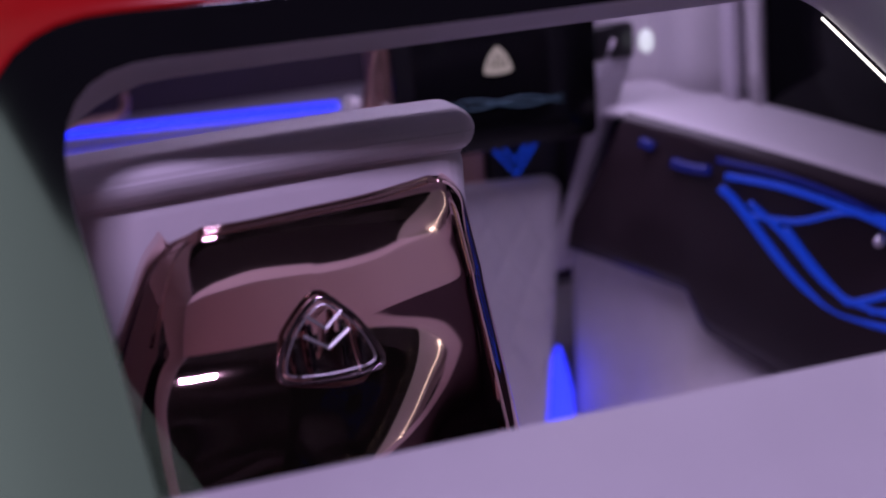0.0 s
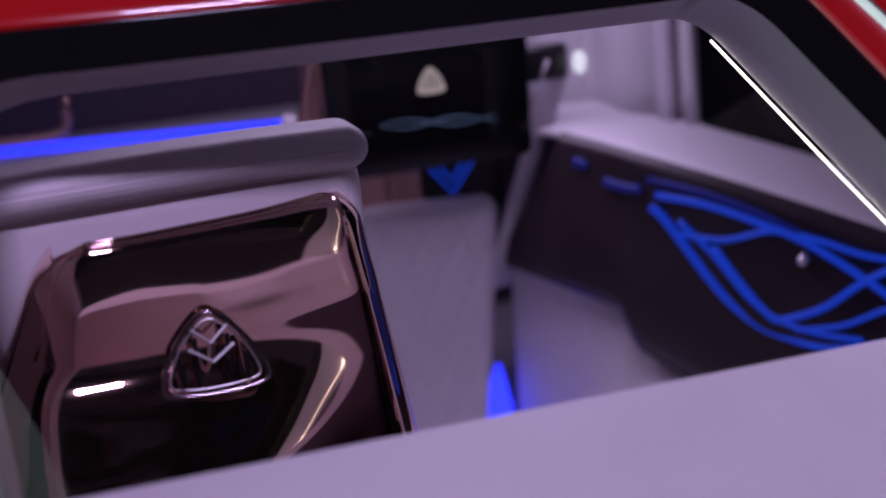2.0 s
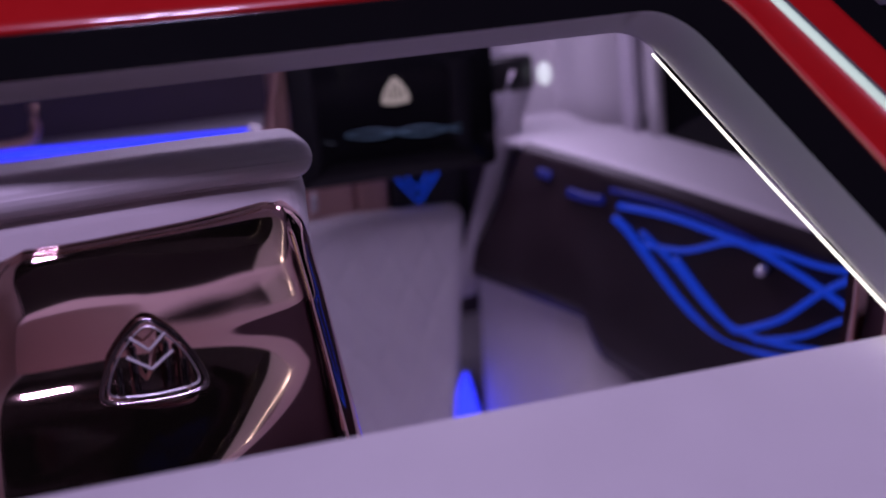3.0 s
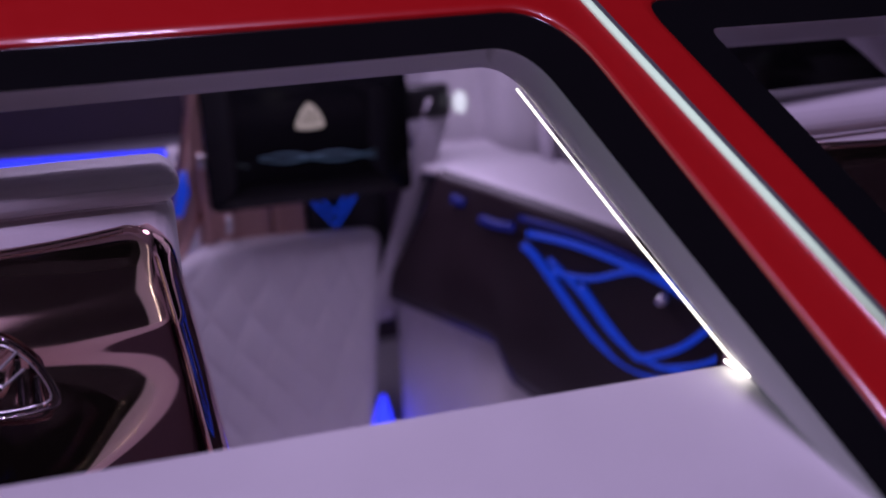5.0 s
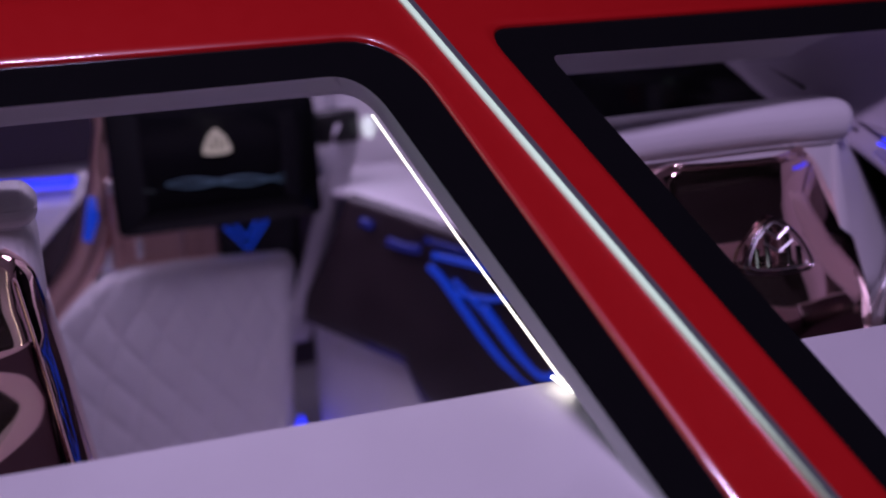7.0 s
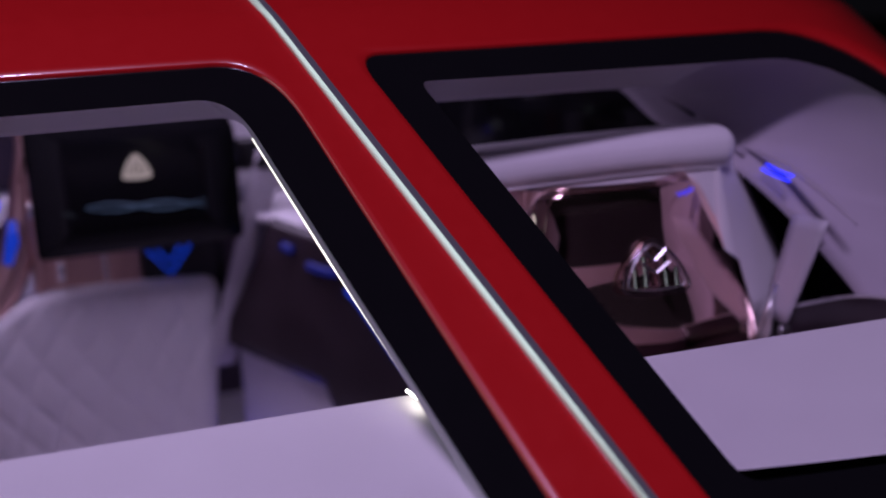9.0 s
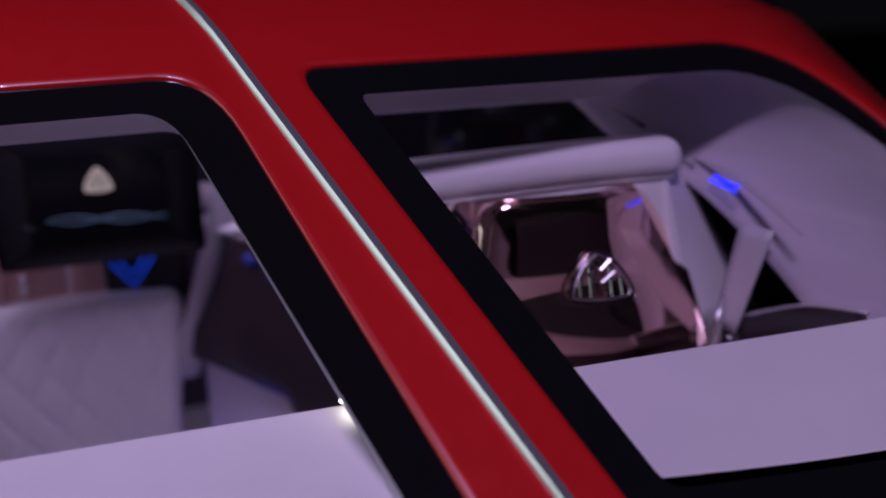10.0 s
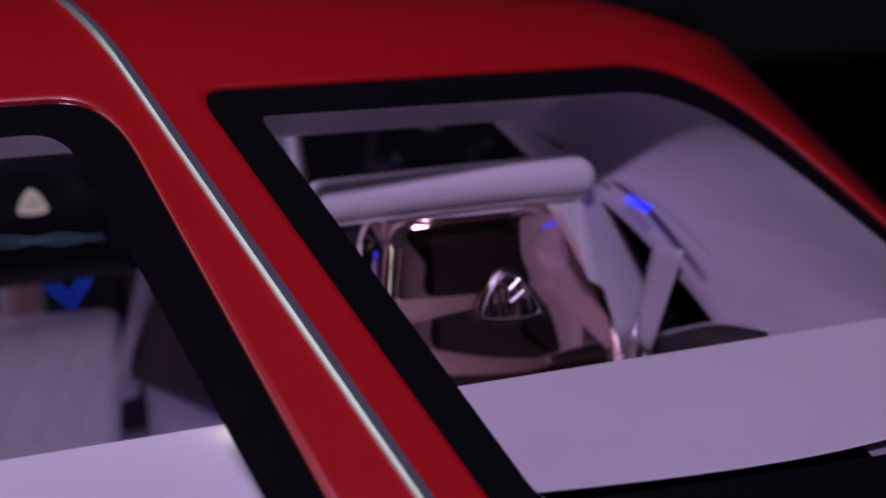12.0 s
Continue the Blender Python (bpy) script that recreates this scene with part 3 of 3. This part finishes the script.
part("panel_piping", tube([(0.394 - 0.140 * k / 8, 1.588, Z0 - 0.291 - 0.140 * (k / 8) ** 1.15) for k in range(9)], 0.0035, 6), WHITE_LEATHER, FS, "white piping along the side panel")
part("gold_post", box((0.396, 1.572, Z0 - 0.455), (0.412, 1.60, Z0 - 0.185), 0.005, 2), GOLD_SATIN, FS, "slim rose gold post beside the screen")
# no part of the seat: chrome block added as the post's glint
part("gold_post_glint", box((0.397, 1.562, Z0 - 0.324), (0.409, 1.576, Z0 - 0.298), 0.005, 3), CHROME, FS, "small chrome block put in for a glint on the post")
SCR = group_of("seat_screen", "black glass screen showing a pale emblem and blue wave", "screen", (0.58, 1.52, Z0 - 0.27))
outline = []
for cx, cz, r, a0 in ((0.748, -0.150, 0.055, 0), (0.405, -0.150, 0.015, 90), (0.405, -0.388, 0.012, 180), (0.748, -0.388, 0.012, 270)):
    ox, oz = (cx - r if a0 in (0, 270) else cx + r), (cz - r if a0 in (0, 90) else cz + r)
    outline += [(ox + r * math.cos(radians(a0 + 90 * k / 6)), oz + r * math.sin(radians(a0 + 90 * k / 6))) for k in range(7)]
mx, mz = 0.576, -0.269
rows = [[(mx + (x - mx) * f, y, Z0 + mz + (z - mz) * f) for x, z in outline] for f, y in ((0.001, 1.512), (0.5, 1.512), (0.985, 1.512), (0.997, 1.514), (1.0, 1.518), (1.0, 1.533), (0.98, 1.538), (0.001, 1.538))]
part("screen_case", grid(rows, close_u=True), SCREEN, SCR, "black glass screen")
badge_bm = bmesh.new()
badge_bm.faces.new([badge_bm.verts.new(Vector((0.577, 1.5105, Z0 - 0.246)) + p) for p in curved_triangle(0.050, 0.042)])
part("screen_emblem", badge_bm, PEARL, SCR, "pale lit three-sided emblem", smooth=False)
for x in (-0.012, -0.004, 0.004, 0.012):
    part("emblem_bar", box((0.577 + x - 0.0013, 1.5090, Z0 - 0.258), (0.577 + x + 0.0013, 1.5102, Z0 - 0.246 + (0.012 if abs(x) < 0.01 else 0.003)), 0), BLACK, SCR, "dark bar of the emblem", smooth=False)
for ph in (0, math.pi):
    part("screen_wave", tube([(0.487 + 0.20 * k / 30, 1.5115, Z0 - 0.307 - 0.012 * k / 30 + 0.0065 * math.sin(k / 30 * 2.3 * math.pi + ph)) for k in range(31)], [0.0006 + 0.0014 * math.sin(math.pi * (k + 1) / 32) for k in range(31)], 4), WAVE, SCR, "faint blue wave line")
part("screen_glint", tube([(0.452, 1.517, Z0 - 0.312), (0.472, 1.517, Z0 - 0.318)], 0.0055, 8), glow("faint screen spot", (0.12, 0.15, 0.2), 0.12), SCR, "faint lit spot")
rows = [[Vector((0.806, 1.545, Z0 - 0.27)).lerp(Vector((0.712, 1.575, Z0 - 0.58)), f) + Vector((0.028 * sg, 0.008 * sg, 0)) for sg in (-1, 0, 1)] for f in [k / 10 for k in range(-1, 13)]]
fb = part("front_belt", solid(grid(rows), 0.002), BELT)
tagged(fb, "pale grey belt beside the front seat", "seat belt")

# ---- far door: dark panel with blue light lines, white sill, dark window ----
D_DIR, D_OUT = Vector((0.61, -0.79, 0)), Vector((0.79, 0.61, 0))


def door_point(s, z, out=0.0):
    """s metres back along the door from its far top corner, out metres outward."""
    return Vector((0.807, 1.514, Z0 + z)) + D_DIR * s + D_OUT * out


def door_top(s):
    return -0.359 - 0.20 * s - 0.07 * s * s


def door_low(s):
    return -0.624 - 0.235 * s - 0.06 * min(max((s - 0.112) / 0.03, 0), 1) - 0.22 * max(s - 0.14, 0)


DOOR = group_of("door_1", "inner door with a dark gloss panel and blue light lines", "door", (1.0, 1.3, 0.55), kind="structure")
ss = [-0.125 + 0.95 * k / 80 for k in range(81)]
rows = []
for i in range(13):
    f = i / 12
    r = []
    for s in ss:
        s2 = max(s, -0.125 * f)
        r.append(door_point(s2, door_top(max(s2, 0)) + (door_low(s2) - door_top(max(s2, 0))) * f, 0.012 * math.cos(f * math.pi) - 0.012))
    rows.append(r)
part("door_panel", solid(grid(rows), 0.015), DARK_WOOD, DOOR, "dark gloss door panel")
rows = [[door_point(s, door_low(s) + (-0.98 - door_low(s)) * f, 0.010 - 0.22 * f * min(max(s / 0.25, 0), 1)) for s in ss] for f in (0, 0.3, 0.7, 1)]
part("door_base", grid(rows), CARPET, DOOR, "pale lower door lining")
rows = [[door_point(s, door_top(max(s, 0)) + 0.004 + 0.012 * f - 0.004 * (1 - f) ** 4, -0.004 + 0.24 * f) for s in ss] for f in [k / 8 for k in range(9)]]
part("door_sill", solid(grid(rows), 0.012), WHITE_LEATHER, DOOR, "white leather door sill")
rows = [[door_point(s, -0.38 + 0.42 * f, 0.205 - 0.05 * f - 0.02 * math.sin(40 * s)) for s in [-0.33 + 0.50 * k / 30 for k in range(31)]] for f in [k / 6 for k in range(7)]]
part("door_pillar", solid(grid(rows), 0.02), WHITE_TRIM, DOOR, "white pillar trim")
# raised grey strip, its colour giving the shade of a groove
rows = [[door_point(s, -0.40 + 0.42 * f, 0.180 - 0.05 * f) for s in (0.099, 0.114, 0.129)] for f in [k / 6 for k in range(7)]]
part("pillar_groove_shade", solid(grid(rows), 0.003), BELT, DOOR, "grey strip standing in for the shade of a groove")
rows = [[door_point(s, -0.50 + 0.52 * f, 0.212 - 0.05 * f) for s in (0.159, 0.5, 0.9)] for f in (0, 0.5, 1)]
part("door_window", solid(grid(rows), 0.004), SCREEN, DOOR, "dark side window")
LINES = (
    [(0.165, -0.470), (0.193, -0.495), (0.269, -0.588), (0.334, -0.647), (0.397, -0.666), (0.466, -0.669), (0.547, -0.646), (0.62, -0.61)],
    [(0.212, -0.490), (0.269, -0.540), (0.325, -0.603), (0.372, -0.634), (0.430, -0.648), (0.50, -0.650)],
    [(0.269, -0.527), (0.315, -0.585), (0.36, -0.630), (0.379, -0.634), (0.439, -0.607), (0.495, -0.558), (0.547, -0.525), (0.61, -0.505)],
    [(0.174, -0.450), (0.260, -0.460), (0.350, -0.484), (0.411, -0.505), (0.494, -0.550), (0.550, -0.587), (0.62, -0.64)],
    [(0.212, -0.512), (0.287, -0.514), (0.359, -0.492), (0.427, -0.499), (0.493, -0.515), (0.56, -0.52)],
    [(0.400, -0.648), (0.470, -0.630), (0.530, -0.595), (0.60, -0.57)],
    [(0.084, -0.434), (0.115, -0.441), (0.148, -0.443)],
    [(0.030, -0.402), (0.052, -0.410)],
    [(0.160, -0.425), (0.25, -0.440), (0.33, -0.462), (0.40, -0.49)],
)
for n, pts in enumerate(LINES):
    rr = (0.0050, 0.0035, 0.0042, 0.0042, 0.0035, 0.0032, 0.006, 0.006, 0.0035)[n]
    part("door_light", tube(smooth_path([door_point(a, b, -0.026) for a, b in pts], 5), rr, 6, 1.4), BLUE_DIM if n > 5 else BLUE_SOFT, DOOR, "blue light line")
part("door_knob", tube([door_point(0.410, -0.530, -0.012), door_point(0.410, -0.530, -0.04)], 0.0075, 12), CHROME, DOOR, "small bright knob")
# blue reflection ahead of the far seat, put in as a glowing tube
fd = part("far_blue_patch", tube([(1.235, 1.70, Z0 - 0.27), (1.235, 1.70, Z0 - 0.22), (1.235, 1.70, Z0 - 0.16)], [0.012, 0.03, 0.025], 10), BLUE_DIM)
tagged(fd, "dim blue glowing patch added for a reflection", "light")

# small chrome piece by the front pillar; a glow stands in for its reflection
ml = group_of("pillar_chrome", "small chrome piece on a black arm, glowing for its reflection", "lamp", (0.84, 1.52, Z0 - 0.24))
part("arm", box((0.752, 1.535, Z0 - 0.275), (0.832, 1.56, Z0 - 0.215), 0.008, 2), BLACK, ml)
bm = bmesh.new()
bmesh.ops.create_uvsphere(bm, u_segments=16, v_segments=10, radius=0.015)
part("chrome_head", warp(bm, lambda c: (0.842 + c.x * 0.8, 1.517 + c.y, Z0 - 0.247 + c.z * 1.3)), glow("chrome glint white", (0.85, 0.85, 1.0), 0.9), ml, "chrome head that glows in place of a reflection")

# dashboard, floor and closing walls of the cabin
# added backing, dark so the shells mirror an unlit gap under the shelf
bk = part("shelf_backing", grid([[(x, shelf_edge(x) - 0.004, z) for x in (-0.10, 0.3, 0.7, 1.1, 1.54)] for z in (Z0 - 0.385, Z0 - 0.7, Z0 - 0.98)]), PLUM)
tagged(bk, "unseen backing below the rear shelf, coloured dark for shade", "wall", kind="structure")
for sg in (-1, 1):
    rows = []
    for i in range(30):
        w = -0.60 + 0.05 * i
        p = skin(sg * 0.96, w, -0.02)
        rows.append([Vector((p.x - sg * 0.01, p.y, p.z + (Z0 - 0.98 - p.z) * f)) for f in (0, 0.3, 0.6, 1)])
    ln = part("cabin_side_liner", grid(rows), PLUM)
    tagged(ln, "dark plum side lining of the cabin", "wall", kind="structure")
fl = part("cabin_floor", warp(box((-0.86, 0.55, Z0 - 1.0), (0.86, 2.3, Z0 - 0.96), 0.0), lambda c: (c[0] + spine_x(c[1]) - 0.02, c[1], c[2])), CARPET, None, smooth=False)
tagged(fl, "pale carpet on the cabin floor", "floor", kind="structure")
hl = part("headliner", grid([[skin(-0.95 + 1.9 * k / 20, 0.02 + 0.06 * i, -0.05) for k in range(21)] for i in range(17)]), WHITE_TRIM)
tagged(hl, "pale cloth headliner", "ceiling", kind="structure")
ww = part("wall_front", box((-0.56, 2.28, Z0 - 0.96), (1.18, 2.32, Z0 + 0.13), 0.0), PLUM, None, smooth=False)
tagged(ww, "dark plum front end of the cabin", "wall", kind="structure")
dash = part("dashboard_light", tube([(-0.40, 1.90, Z0 - 0.324), (-0.096, 1.90, Z0 - 0.335), (0.396, 1.90, Z0 - 0.353)], 0.009, 8), BLUE)
tagged(dash, "blue light bar along the dashboard", "light")
db = part("dashboard", box((-0.42, 1.915, Z0 - 0.75), (0.62, 2.26, Z0 - 0.372), 0.03, 3), WHITE_LEATHER)
tagged(db, "white leather dashboard below the blue light bar", "dashboard")
hp = part("grab_hoop", tube(smooth_path([(-0.12, 1.88, Z0 - 0.315), (-0.02, 1.88, Z0 - 0.315), (0.012, 1.88, Z0 - 0.30), (0.016, 1.88, Z0 - 0.25)], 6), 0.009, 8), GOLD_SATIN)
tagged(hp, "rose gold hoop above the dashboard", "trim")
fg = part("foot_light", tube([(0.688, 1.60, Z0 - 0.95), (0.690, 1.60, Z0 - 0.89), (0.692, 1.60, Z0 - 0.84), (0.694, 1.60, Z0 - 0.80)], [0.030, 0.027, 0.016, 0.004], 10), glow("foot blue", (0.02, 0.03, 1.0), 2.6))
tagged(fg, "blue light in the footwell", "light")

# hall
gr = part("ground", box((-40, -40, -0.05), (40, 40, 0.0), 0.0), FLOOR, None, smooth=False)
tagged(gr, "dark polished hall floor", "floor", kind="structure")
